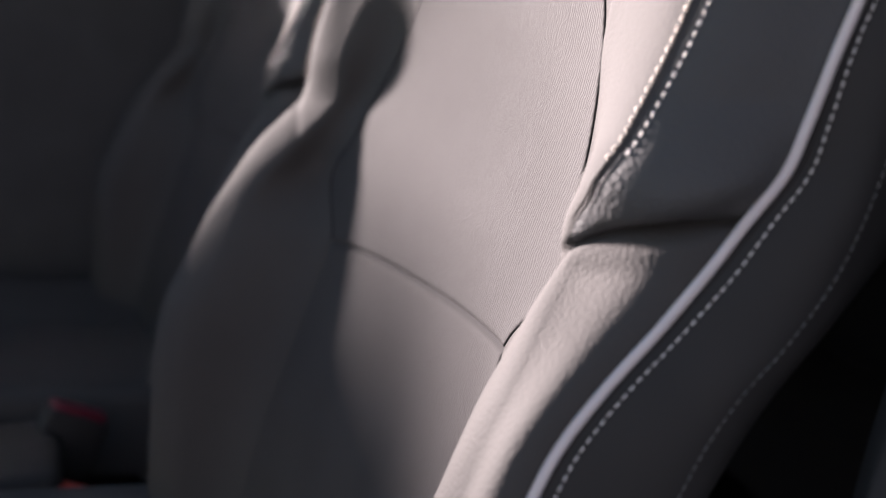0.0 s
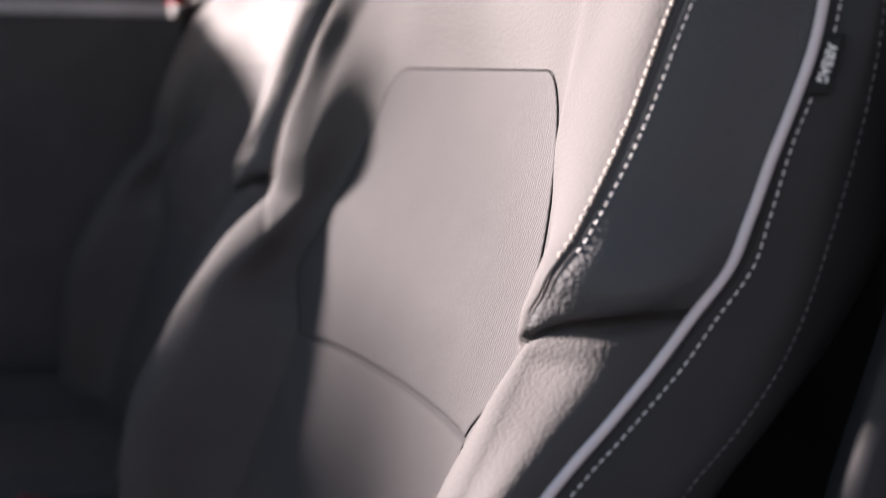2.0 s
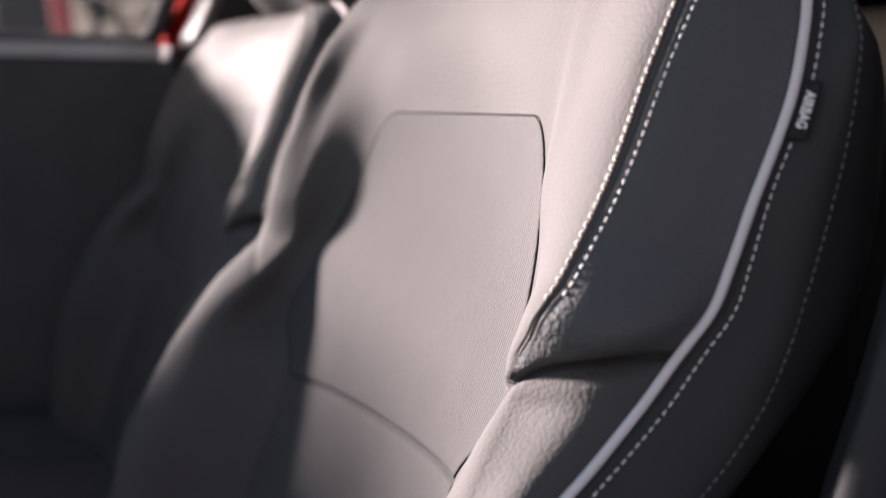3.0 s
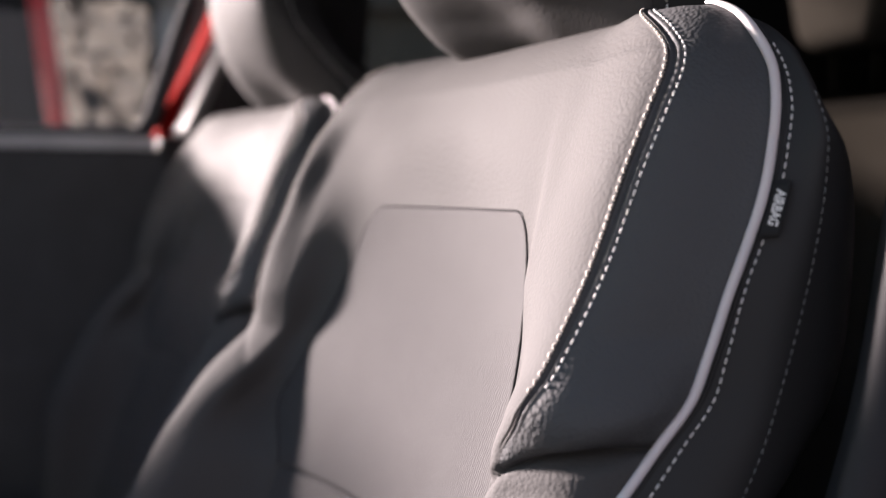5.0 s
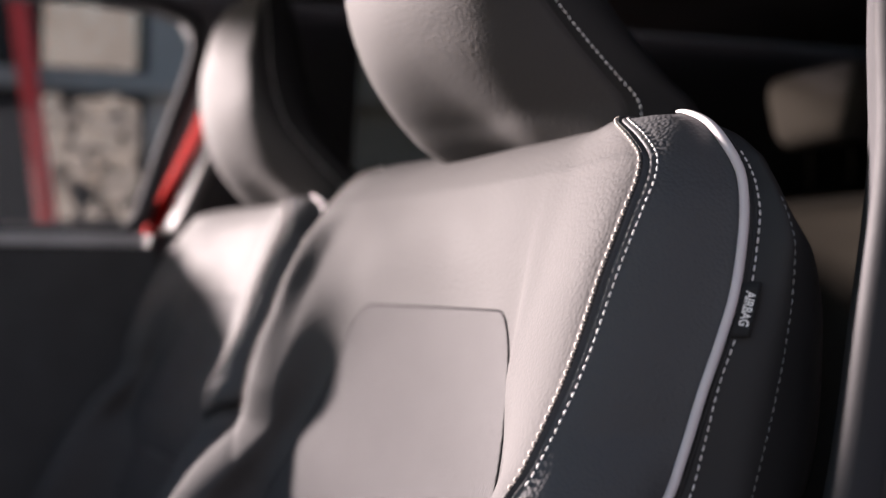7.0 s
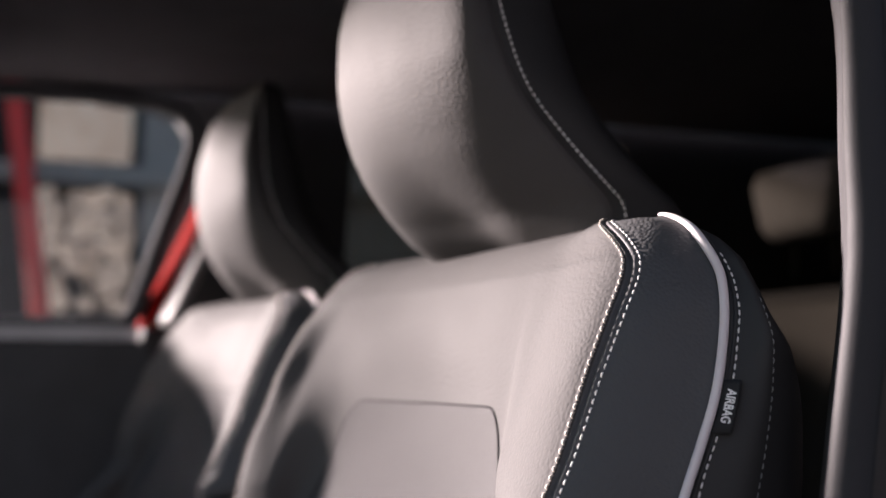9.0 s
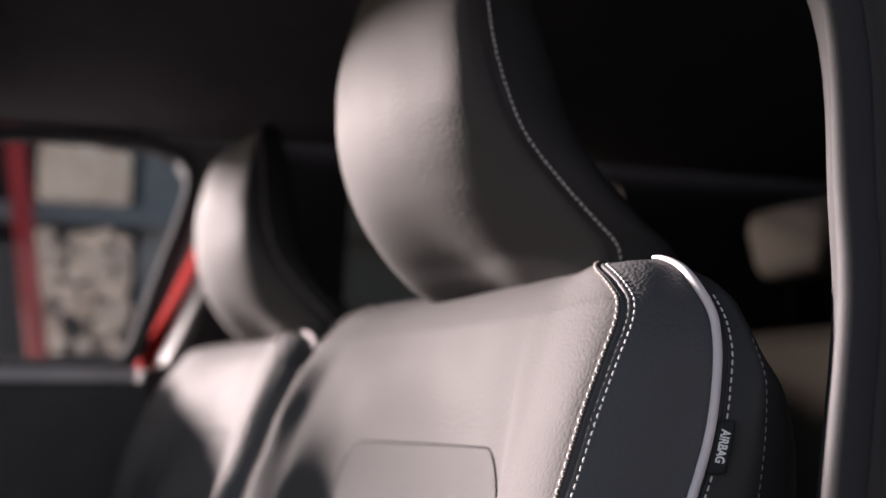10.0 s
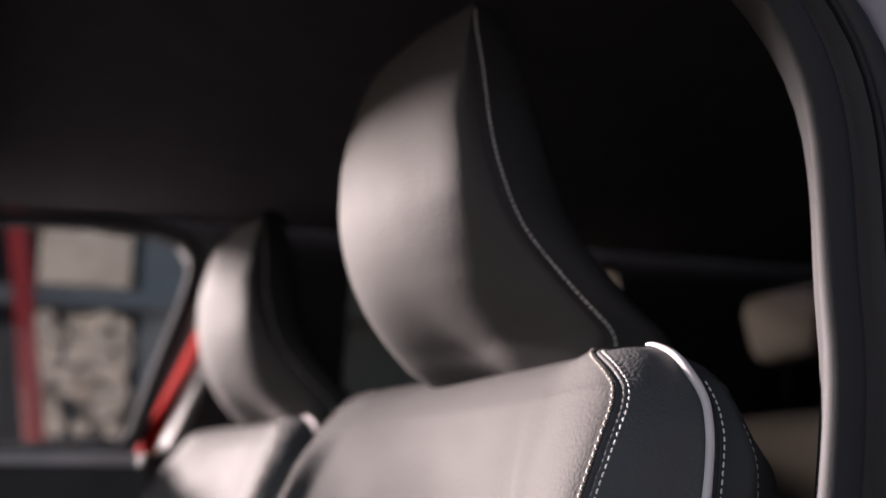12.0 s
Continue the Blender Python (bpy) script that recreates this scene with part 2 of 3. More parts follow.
# the bolster towards the middle of the car: narrower, prouder and pinched at the waist
for i, wide, deep in (
        (2, ".45:.204 .74:.202 .79:.2 .83:.195 .857:.191 .875:.184 .9:.178 .93:.177 .96:.178 1:.186 1.02:.186 1.05:.165 1.1:.13 1.16:.105",
         ".45:-.232 .6:-.224 .7:-.211 .74:-.191 .79:-.164 .83:-.133 .857:-.107 .87:-.099 .9:-.097 .93:-.087 .96:-.0735 .98:-.064 1:-.052 1.02:-.04 1.05:-.029 1.1:-.004 1.16:.045"),
        (3, ".45:.24 .765:.238 .81:.231 .845:.231 .87:.224 .9:.215 .93:.213 .96:.215 1:.225 1.02:.237 1.045:.24 1.07:.219 1.1:.19 1.16:.15",
         ".45:-.244 .6:-.236 .7:-.223 .74:-.203 .79:-.176 .83:-.147 .857:-.119 .87:-.1115 .9:-.1085 .93:-.101 .96:-.0865 .98:-.0765 1:-.064 1.02:-.0495 1.045:-.031 1.1:-.018 1.16:.02"),
        (4, ".45:.27 .765:.268 .81:.261 .845:.257 .87:.25 .9:.244 .93:.248 .96:.258 1:.28 1.045:.262 1.1:.218 1.16:.18",
         ".45:-.216 .6:-.208 .7:-.195 .74:-.175 .79:-.148 .83:-.121 .857:-.096 .87:-.086 .9:-.081 .93:-.071 .96:-.055 1:-.007 1.045:.005 1.1:.002 1.16:.02"),
        (5, ".45:.286 .765:.284 .81:.277 .845:.265 .87:.258 .9:.259 .93:.264 .96:.274 1:.297 1.045:.28 1.1:.247 1.16:.2",
         ".45:-.159 .6:-.151 .7:-.118 .74:-.1 .79:-.067 .83:-.034 .857:-.02 .9:-.007 .96:.008 1:.012 1.045:.023 1.1:.032 1.16:.04")):
    HALF_IN[i], DEPTH_IN[i] = curve_of(rows_of(wide)), curve_of(rows_of(deep))
CREASE = curve_of(rows_of("1:.807 2:.823 3:.838 3.5:.852 4:.8575"))
CREASE_IN = curve_of(rows_of("1:.814 2:.838 2.5:.852 3:.864 4:.87"))
INSERT_TOP, INSERT_LOW = 0.966, 0.765


def crease(w):
    """The height of the fold that parts the upper bolster from the lower one."""
    return (CREASE if w > 0 else CREASE_IN)(min(abs(w), 4))


def rise(k, a):
    """The height of a row: straight up, then rolling over the top, which falls away towards the sides."""
    if k < 1.05:
        return k
    middle = 0.035 * math.sin((k - 1.05) / 0.11 * math.pi / 2)
    edge = 0.0275 * math.sin(min((k - 1.05) / 0.055, 1) * math.pi / 2) - 0.016 * max(0, a - 4) * min(1, (k - 1.05) / 0.05)
    m = min(1, max(0, a - 2.6))
    return 1.05 + middle * (1 - m) + edge * m


def back_point(w, k):
    """A point of the backrest's skin: w runs from the centre (0) over the lines above (1 to 7), k up the back. Relative to the seat's middle."""
    side, a = (1 if w >= 0 else -1), abs(w)
    i = min(int(a), 6)
    t = a - i

    def mix(fs, odd):
        p1, p2 = fs[i](k), fs[i + 1](k)
        p0 = fs[i - 1](k) if i > 0 else (-fs[1](k) if odd else fs[1](k))
        p3 = fs[i + 2](k) if i < 6 else 2 * p2 - p1
        return 0.5 * (2 * p1 + (p2 - p0) * t + (2 * p0 - 5 * p1 + 4 * p2 - p3) * t * t + (3 * p1 - p0 - 3 * p2 + p3) * t ** 3)
    off = side * mix(HALF if side > 0 else HALF_IN, True)
    y = mix(DEPTH if side > 0 else DEPTH_IN, False)
    return Vector((off, y + TWIST * off, rise(k, a)))


def back_normal(w, k):
    e = 0.02
    du = back_point(w + e, k) - back_point(w - e, k)
    dv = back_point(w, k + 0.003) - back_point(w, k - 0.003)
    n = du.cross(dv)
    return n.normalized() if n.length > 1e-9 else Vector((0, -1, 0))


def inset(d, depth, width):
    return depth * math.exp(-(d / width) ** 2)


def insert_distance(w, k):
    """Distance in metres outside (plus) or inside (minus) the centre panel's rounded outline."""
    half = HALF[1](k)
    off = abs(w) * half if abs(w) <= 1 else half + (abs(w) - 1) * max(HALF[2](k) - half, 0.02)
    r = 0.030
    dx, dz = off - (half - r), k - (INSERT_TOP - 0.004 * (1 - min(abs(w), 1) ** 2) - r)
    if dx > 0 and dz > 0:
        d = math.hypot(dx, dz) - r
    else:
        d = max(dx, dz) - r
    return max(d, INSERT_LOW - k)


def seam_metres(a, k):
    """How far a line lies outside the double seam."""
    if a < 3:
        return (a - 3) * max(math.hypot(HALF[3](k) - HALF[2](k), DEPTH[3](k) - DEPTH[2](k)), 0.02)
    return (a - 3) * max(math.hypot(HALF[4](k) - HALF[3](k), DEPTH[4](k) - DEPTH[3](k)), 0.02)


def skin(w, k):
    """The leather of the front with its seams pressed in."""
    p, n = back_point(w, k), back_normal(w, k)
    a = abs(w)
    d = insert_distance(w, k)
    h = 0.0
    if k > INSERT_LOW:
        x = min(1, max(0, (-d - 0.004) / 0.014))
        h -= 0.006 * x * x * (3 - 2 * x)
    if a < 1.02 and k <= INSERT_LOW:
        h -= inset(k - INSERT_LOW, 0.004, 0.007)
    if k < 0.76:
        half = HALF[1](k)
        off = a * half if a <= 1 else half + (a - 1) * (HALF[2](k) - half)
        h -= inset(off - half, 0.003, 0.002) + (0.003 if off < half else 0)
    if a >= 1:
        dz = k - crease(w)
        sharp = 1 if w > 0 else 0.2
        if a <= 4:
            h -= sharp * (inset(dz, 0.0035, 0.0018) + (inset(dz, 0.002, 0.006) if dz < 0 else inset(dz, 0.002, 0.003))) * min(1, (a - 1) / 0.4 + 0.15)
        if 3 < a <= 4 and w > 0:         # the leather swells out on both sides of the fold
            if dz > 0:
                h += 0.017 * math.sin(min(1, dz / 0.022) * math.pi / 2) * min(1, max(0, (0.91 - k) / 0.05)) * math.sin(math.pi * (a - 3) ** 1.4)
            else:
                h += 0.008 * math.sin(min(1, -dz / 0.016) * math.pi / 2) * math.sin(math.pi * (a - 3) ** 1.9)
    if a > 2.1 and a <= 3 and k > 0.93:
        x = (a - 2.1) / 0.9
        h += 0.024 * x * x * (1 - x) * min(1, (k - 0.93) / 0.06) * min(1, max(0, (1.085 - k) / 0.05))
    if k > 0.85:
        ds = seam_metres(a, k)
        fade = min(1.0, (k - 0.85) / 0.03)
        h -= fade * (inset(abs(ds) - 0.0015, 0.0012, 0.0008) - inset(abs(ds) - 0.0036, 0.0008, 0.0016) - inset(ds, 0.0018, 0.0013))
    return p + n * h


def line_points(f, k0, k1, step):
    """Points at even steps along w = f(k)."""
    ks = np.linspace(k0, k1, 400)
    pts = [f(float(k)) for k in ks]
    out, run, last = [pts[0]], 0.0, pts[0]
    for p in pts[1:]:
        seg = (p - last).length
        while run + seg >= step:
            t = (step - run) / seg
            last = last.lerp(p, t)
            out.append(last)
            seg = (p - last).length
            run = 0.0
        run += seg
        last = p
    return out


def stitches(name, pts, mat, parent, length=0.72, radius=0.0004, lift=0.0003, normals=None, label="pale contrast stitching"):
    """A row of short thread loops along points one pitch apart."""
    verts, faces = [], []
    for i in range(len(pts) - 1):
        a, b = pts[i], pts[i].lerp(pts[i + 1], length)
        n = normals[i] if normals else Vector((0, -1, 0))
        d = (b - a).normalized()
        wob = Vector((random.uniform(-1, 1), random.uniform(-1, 1), random.uniform(-1, 1))) * 0.0001
        ring = [a - n * 0.0004, a.lerp(b, 0.2) + n * lift, a.lerp(b, 0.5) + n * lift * 1.4 + wob, a.lerp(b, 0.8) + n * lift, b - n * 0.0004]
        base = len(verts)
        s = d.cross(n).normalized()
        for j, p in enumerate(ring):
            r = radius * (0.6, 1, 1.1, 1, 0.6)[j]
            for q in range(5):
                t = 2 * math.pi * q / 5
                verts.append(p + (s * math.cos(t) + n * math.sin(t)) * r)
        for j in range(4):
            for q in range(5):
                q2 = (q + 1) % 5
                faces.append((base + j * 5 + q, base + j * 5 + q2, base + (j + 1) * 5 + q2, base + (j + 1) * 5 + q))
    return mesh_object(name, verts, faces, mat, parent, label)


HEAD = [  # the headrest's outline, bottom to top: height, front depth, corner half width, corner depth, seam half width, seam depth, back half width, back depth
    (1.070, 0.012, 0.075, 0.016, 0.100, 0.040, 0.112, 0.085),
    (1.085, -0.014, 0.085, -0.006, 0.112, 0.040, 0.118, 0.086),
    (1.100, -0.030, 0.090, -0.020, 0.116, 0.036, 0.118, 0.078),
    (1.115, -0.042, 0.092, -0.032, 0.117, 0.021, 0.115, 0.062),
    (1.139, -0.057, 0.094, -0.047, 0.117, -0.003, 0.112, 0.040),
    (1.173, -0.073, 0.096, -0.060, 0.117, -0.031, 0.106, 0.018),
    (1.209, -0.080, 0.096, -0.067, 0.112, -0.042, 0.099, 0.008),
    (1.244, -0.080, 0.094, -0.068, 0.104, -0.045, 0.091, 0.003),
    (1.291, -0.071, 0.090, -0.060, 0.093, -0.043, 0.079, -0.002),
    (1.325, -0.058, 0.080, -0.050, 0.081, -0.040, 0.067, -0.006),
    (1.350, -0.038, 0.064, -0.034, 0.062, -0.030, 0.052, -0.008),
    (1.362, -0.020, 0.030, -0.018, 0.030, -0.016, 0.026, -0.010)]
HEAD_F = [curve_of([(r[0], r[c]) for r in HEAD]) for c in range(1, 8)]


def head_point(u, z):
    """u: 0 middle of the front, 1 corner, 2 seam, 3 back edge, 4 middle of the back."""
    side, a = (1 if u >= 0 else -1), abs(u)
    fr, cw, cd, sw, sd, bw, bd = (f(z) for f in HEAD_F)
    under = max(0.0, min(1.0, (1.195 - z) / 0.10))
    chin = max(0.0, min(1.0, (1.145 - z) / 0.045)) ** 1.5
    fr += 0.012 * under ** 2 + 0.014 * chin
    if side > 0:                     # the cheek turns away under the chin
        cd = min(cd, fr + 0.008) + 0.004 * under + 0.012 * chin
        cw -= 0.036 * under
        sd -= 0.005
    xs, ys = (0, cw, sw, bw, 0), (fr, cd, sd, bd, bd + 0.012)
    i = min(int(a), 3)
    t = a - i

    def mix(v, odd):
        p1, p2 = v[i], v[i + 1]
        p0 = v[i - 1] if i else (-v[1] if odd else v[1])
        p3 = v[i + 2] if i < 3 else (-v[3] if odd else v[3])
        return 0.5 * (2 * p1 + (p2 - p0) * t + (2 * p0 - 5 * p1 + 4 * p2 - p3) * t * t + (3 * p1 - p0 - 3 * p2 + p3) * t ** 3)
    off = side * mix(xs, True)
    return Vector((off, mix(ys, False) + 0.14 * off, z))


def car_seat(x, y, label, head_back=0.0, fine=True, mirror=False):
    """A front seat: cushion, backrest of several panels, headrest, piping, stitching and label."""
    seat = empty("car_seat", pose(x, y, SEAT_Z), label, "car seat", "front seats")
    base = Vector((0, 0, SEAT_Z))
    sg = -1 if mirror else 1
    step = 1.0 if fine else 2.2

    def fn(w, k):
        return back_point(w, k) - base

    def fs(w, k):
        return skin(w, k) - base

    def patch(w0, w1, nw, k0, k1, nk, f, ws=None):
        ws = ws if ws is not None else [w0 + (w1 - w0) * j / nw for j in range(nw + 1)]
        return grid([[f(w, k0 + (k1 - k0) * i / nk) for w in ws] for i in range(nk + 1)])
    edge = [3 - 0.2 * t for t in np.linspace(0, 1, int(22 / step) + 1)]
    half = edge + [2.8 - 2.8 * t for t in np.linspace(0, 1, int(84 / step) + 1)][1:]
    front_ws = [-w for w in half] + half[::-1][1:]
    side_ws = [3 + 0.16 * t for t in np.linspace(0, 1, int(20 / step) + 1)] + [3.16 + 0.84 * t for t in np.linspace(0, 1, int(20 / step) + 1)][1:]
    part_of = lambda name, g, mat, text="": mesh_object(name, g[0], g[1], mat, seat, text)
    part_of("backrest_cover", patch(-3, 3, 0, 0.45, 1.16, int(280 / step), fs, front_ws), LEATHER, "dark leather front of the backrest")
    # centre panel: a thin pillow on the cover
    nw, nk = int(70 / step), int(60 / step)

    def pad(k0, k1, name, mat, text):
        rows = []
        for i in range(nk + 1):
            k = k0 + (k1 - k0) * (0.5 - 0.5 * math.cos(math.pi * i / nk))
            grown = HALF[1](k) + 0.006
            lim = grown / HALF[1](k)
            top = k1 - 0.032
            if name == "centre_panel" and k > top:
                q = min((k - top) / 0.032, 1)
                lim = (grown - 0.032 * (1 - math.sqrt(max(0, 1 - q * q)))) / HALF[1](k)
            row = []
            for j in range(nw + 1):
                w = lim * math.sin((j / nw - 0.5) * math.pi)
                side, top_gap = (lim - abs(w)) * HALF[1](k), k1 - k
                join = k - k0 if name == "centre_panel" else k1 - k
                outer = min(side, top_gap) if name == "centre_panel" else side
                h = min(0.0009 - inset(outer, 0.0045, 0.0028), 0.0009 - inset(join, 0.003, 0.0022))
                row.append(back_point(w, k) + back_normal(w, k) * h - base)
            rows.append(row)
        part_of(name, grid(rows), mat, text)
    pad(INSERT_LOW - 0.0005, INSERT_TOP + 0.004, "centre_panel", INSERT, "ribbed cloth centre panel")
    pad(0.46, INSERT_LOW + 0.0005, "lumbar_panel", INSERT, "ribbed cloth lower panel")

    # a thin dark tube drawn as the shadow line in the centre panel's seam
    r, k_seam = 0.0285, INSERT_TOP + 0.0005
    right = [((HALF[1](k) + 0.0025) / HALF[1](k), k) for k in np.linspace(INSERT_LOW + 0.002, k_seam - r, 60)]
    right += [((HALF[1](k) + 0.0025 - r * (1 - math.cos(t))) / HALF[1](k), k) for t in np.linspace(0.1, math.pi / 2, 14) for k in (k_seam - r + r * math.sin(t),)]
    w_top = right[-1][0]
    loop = right + [(w_top * (1 - 2 * t), k_seam) for t in np.linspace(0.05, 0.95, 24)] + [(-w, k) for w, k in right[::-1]]
    part_of("seam_shadow", tube([back_point(w, k) + back_normal(w, k) * 0.0003 - base for w, k in loop], 0.0008, 6), CARPET, "dark tube for the shadow line round the centre panel")

    # side panels
    for s in (1, -1):
        ws = [s * w for w in side_ws]
        n1, n2 = int(120 / step), int(130 / step)
        part_of("lower_bolster", grid([[fs(w, 0.45 + (crease(w) - 0.45) * (1 - (1 - i / n1) ** 1.6)) for w in ws] for i in range(n1 + 1)]), LEATHER, "dark leather lower side bolster")
        part_of("side_panel", grid([[fs(w, crease(w) + (1.16 - crease(w)) * (i / n2) ** 1.3) for w in ws] for i in range(n2 + 1)]), LEATHER_SKYLIT, "dark grained leather side panel")
        part_of("outer_panel", patch(s * 4, s * 5, 14, 0.45, 1.16, int(140 / step), fn), VINYL, "black vinyl outer side panel")
        part_of("back_side", patch(s * 5, s * 6, 10, 0.45, 1.16, int(140 / step), fn), VINYL)
        # piping
        welt = lambda k: 4 + 0.0034 / max(math.hypot(HALF[5](k) - HALF[4](k), DEPTH[5](k) - DEPTH[4](k)), 0.02)
        k_top = 1.105
        pts = [fn(s * 4, k) + back_normal(s * 4, k) * 0.0016 for k in np.linspace(0.47, k_top, 160)]
        part_of("piping", tube(pts, lambda t: 0.0026 * min(1, (1.0 - t) * 12 + 0.3), 10), PIPING, "white piping along the bolster")
        part_of("piping_welt", tube([fn(s * welt(k), k) - back_normal(s * welt(k), k) * 0.0004 for k in np.linspace(0.47, k_top, 120)], 0.0013, 8), VINYL)
        if fine or s > 0:
            for w_of, k0, k1, text in (
                    (lambda k: 3 - 0.0030 / max(math.hypot(HALF[3](k) - HALF[2](k), DEPTH[3](k) - DEPTH[2](k)), 0.02), 0.881, 1.125, "cream"),
                    (lambda k: 3 + 0.0062 / max(math.hypot(HALF[4](k) - HALF[3](k), DEPTH[4](k) - DEPTH[3](k)), 0.02), 0.884, 1.125, "white"),
                    (lambda k: 4 + (0.0047 + 0.0055 * min(1, max(0, (0.94 - k) / 0.11))) / max(math.hypot(HALF[5](k) - HALF[4](k), DEPTH[5](k) - DEPTH[4](k)), 0.02), 0.5, 1.06, "white"),
                    (lambda k: 4.97, 0.5, 1.03, "grey")):
                f = lambda k: fs(s * w_of(k), k)
                pts = line_points(f, k0, k1, 0.0049)
                ks = np.linspace(k0, k1, len(pts))
                ns = [back_normal(s * w_of(float(k)), float(k)) for k in ks]
                stitches("stitching", pts, {"cream": CREAM, "grey": GREYTHREAD}.get(text, THREAD), seat, normals=ns, radius={"cream": 0.0008, "white": 0.0005, "grey": 0.0003}[text], lift=0.0007 if text == "cream" else 0.0003)
    part_of("back_shell", patch(6, 7, 8, 0.45, 1.16, 40, fn), PLASTIC, "black plastic back shell")
    part_of("back_shell", patch(-6, -7, 8, 0.45, 1.16, 40, fn), PLASTIC, "black plastic back shell")
    part_of("back_shell", grid([[fn(7, k).lerp(fn(-7, k), j / 6) for j in range(7)] for k in np.linspace(0.45, 1.16, 30)]), PLASTIC)
    # airbag tag
    s = -1 if mirror else 1
    ka, kb = 0.984, 0.957

    def tag_at(a, c):
        k = ka + (kb - ka) * a
        return fn(s * (4.07 + 0.25 * c), k) + back_normal(s * (4.07 + 0.25 * c), k) * (0.0012 + 0.0015 * c) * s * s
    tag = part_of("airbag_tag", grid([[tag_at(i / 8, j / 5) for j in range(6)] for i in range(9)]), TAG, "black woven airbag tag")
    sol = tag.modifiers.new("thick", "SOLIDIFY")
    sol.thickness = 0.0008
    if fine:
        cu = bpy.data.curves.new("airbag_text", "FONT")
        cu.body, cu.size, cu.align_x, cu.align_y = "AIRBAG", 0.0066, "CENTER", "CENTER"
        cu.extrude, cu.offset = 0.0001, 0.00018
        tmp = new("airbag_text", cu)
        me = bpy.data.meshes.new_from_object(tmp)
        bpy.data.objects.remove(tmp)
        me.materials.append(TAGTEXT)
        o, ax, ay = tag_at(0.5, 0.5), tag_at(0.95, 0.5) - tag_at(0.05, 0.5), tag_at(0.5, 1) - tag_at(0.5, 0)
        ax.normalize()
        nz = ax.cross(ay).normalized()
        ay = nz.cross(ax)
        for v in me.vertices:
            v.co = o + ax * v.co.x * 0.78 + ay * v.co.y + nz * (0.0014 + v.co.z)
        t = new("lettering", me)
        t.parent = tag
        tagged(t, "white printed lettering")
    # headrest
    nz_, nu = int(80 / step), int(44 / step)

    def hp(u, z):
        p = head_point(u, z)
        d = (abs(u) - 2) * 0.03
        n = (p - Vector((p.x * 0.3, head_point(4, z).y * 0.5, z)))
        n.normalize()
        p = p - n * inset(d, 0.003, 0.002)
        return p - base + Vector((0, head_back, 0))
    z0, z1 = 1.070, 1.362
    zs = [z0 + (z1 - z0) * (0.5 - 0.5 * math.cos(math.pi * i / nz_)) for i in range(nz_ + 1)]

    def shell(name, u0, u1, n, mat, text):
        part_of(name, grid([[hp(u0 + (u1 - u0) * j / n, z) for j in range(n + 1)] for z in zs]), mat, text)
    shell("headrest_face", -2, 2, 2 * nu, LEATHER, "dark leather headrest front")
    # sides take the darker vinyl, so their shade is put into the colour
    shell("headrest_side", 2, 4, nu, VINYL, "headrest side in darker vinyl standing in for shade")
    shell("headrest_side", -2, -4, nu, VINYL, "headrest side in darker vinyl standing in for shade")
    for zz in (z0, z1):
        ring = [hp(-4 + 8 * j / 48, zz) for j in range(48)]
        mesh_object("headrest_cap", ring, [tuple(range(48))], LEATHER_SKYLIT, seat)
    for s in (1, -1):
        f = lambda z: hp(s * 2.12, z)
        pts = line_points(f, 1.09, 1.345, 0.0046)
        ns = []
        for p in pts:
            z = p.z + SEAT_Z
            ns.append(s * (hp(s * 2.2, z) - hp(s * 2.08, z)).cross(hp(s * 2.14, z + 0.003) - hp(s * 2.14, z - 0.003)).normalized())
        stitches("stitching", pts, THREAD, seat, normals=[n if n.x * s > 0 else -n for n in ns], radius=0.0007, lift=0.0012)
        part_of("headrest_post", tube([Vector((s * 0.06, 0.035 + head_back, 1.04)) - base, Vector((s * 0.06, 0.045 + head_back, 1.12)) - base], 0.006, 10), PLASTIC, "black headrest post")
    # cushion
    rows = []
    for i in range(31):
        t = i / 30
        y = -0.62 + 0.52 * t
        row = []
        for j in range(41):
            q = j / 20 - 1
            a = abs(q)
            off = q * 0.27
            zt = 0.50 + 0.035 * (1 - t) + 0.05 * max(0, (a - 0.5) / 0.5) ** 1.5 
            if a > 0.9:
                zt -= 0.10 * ((a - 0.9) / 0.1) ** 2
            if t < 0.08:
                zt -= 0.09 * (1 - t / 0.08) ** 2
            row.append(Vector((off, y + TWIST * off, zt - inset((a - 0.5) * 0.27, 0.006, 0.006))) - base)
        rows.append(row)
    part_of("cushion", grid(rows), LEATHER, "dark leather seat cushion")
    part_of("seat_base", (grid([[Vector((0.25 * math.cos(a) * (1.0), -0.36 + 0.25 * math.sin(a), z)) - base for a in np.linspace(0, 2 * math.pi, 25)] for z in (0.24, 0.48)])), PLASTIC, "black plastic seat base")
    for s in (1, -1):
        b = bmesh.new()
        box(b, s * 0.2 - 0.02, s * 0.2 + 0.02, -0.62, -0.06, 0.0, 0.06, 0.004)
        part("seat_rail", b, CHROME, seat)
    return seat


car_seat(NEAR_X, 0.0, "dark leather front car seat with white piping and pale stitching")
car_seat(FAR_X, -0.02, "dark leather front car seat beside the far door", 0.03, fine=False, mirror=True)


# ---- the car ----
def along(pts, section):
    """A strip whose cross-section (pairs of x and y offsets) is carried along points."""
    rows = [[Vector(p) + Vector((dx, dy, 0)) for dx, dy in section] for p in pts]
    return grid(rows)


def path(table):
    """Smooth points from rows of height : depth : side."""
    fy = curve_of([(r[0], r[1]) for r in table])
    fx = curve_of([(r[0], r[2]) for r in table])
    return [Vector((fx(z), fy(z), z)) for z in np.linspace(table[0][0], table[-1][0], 60)]


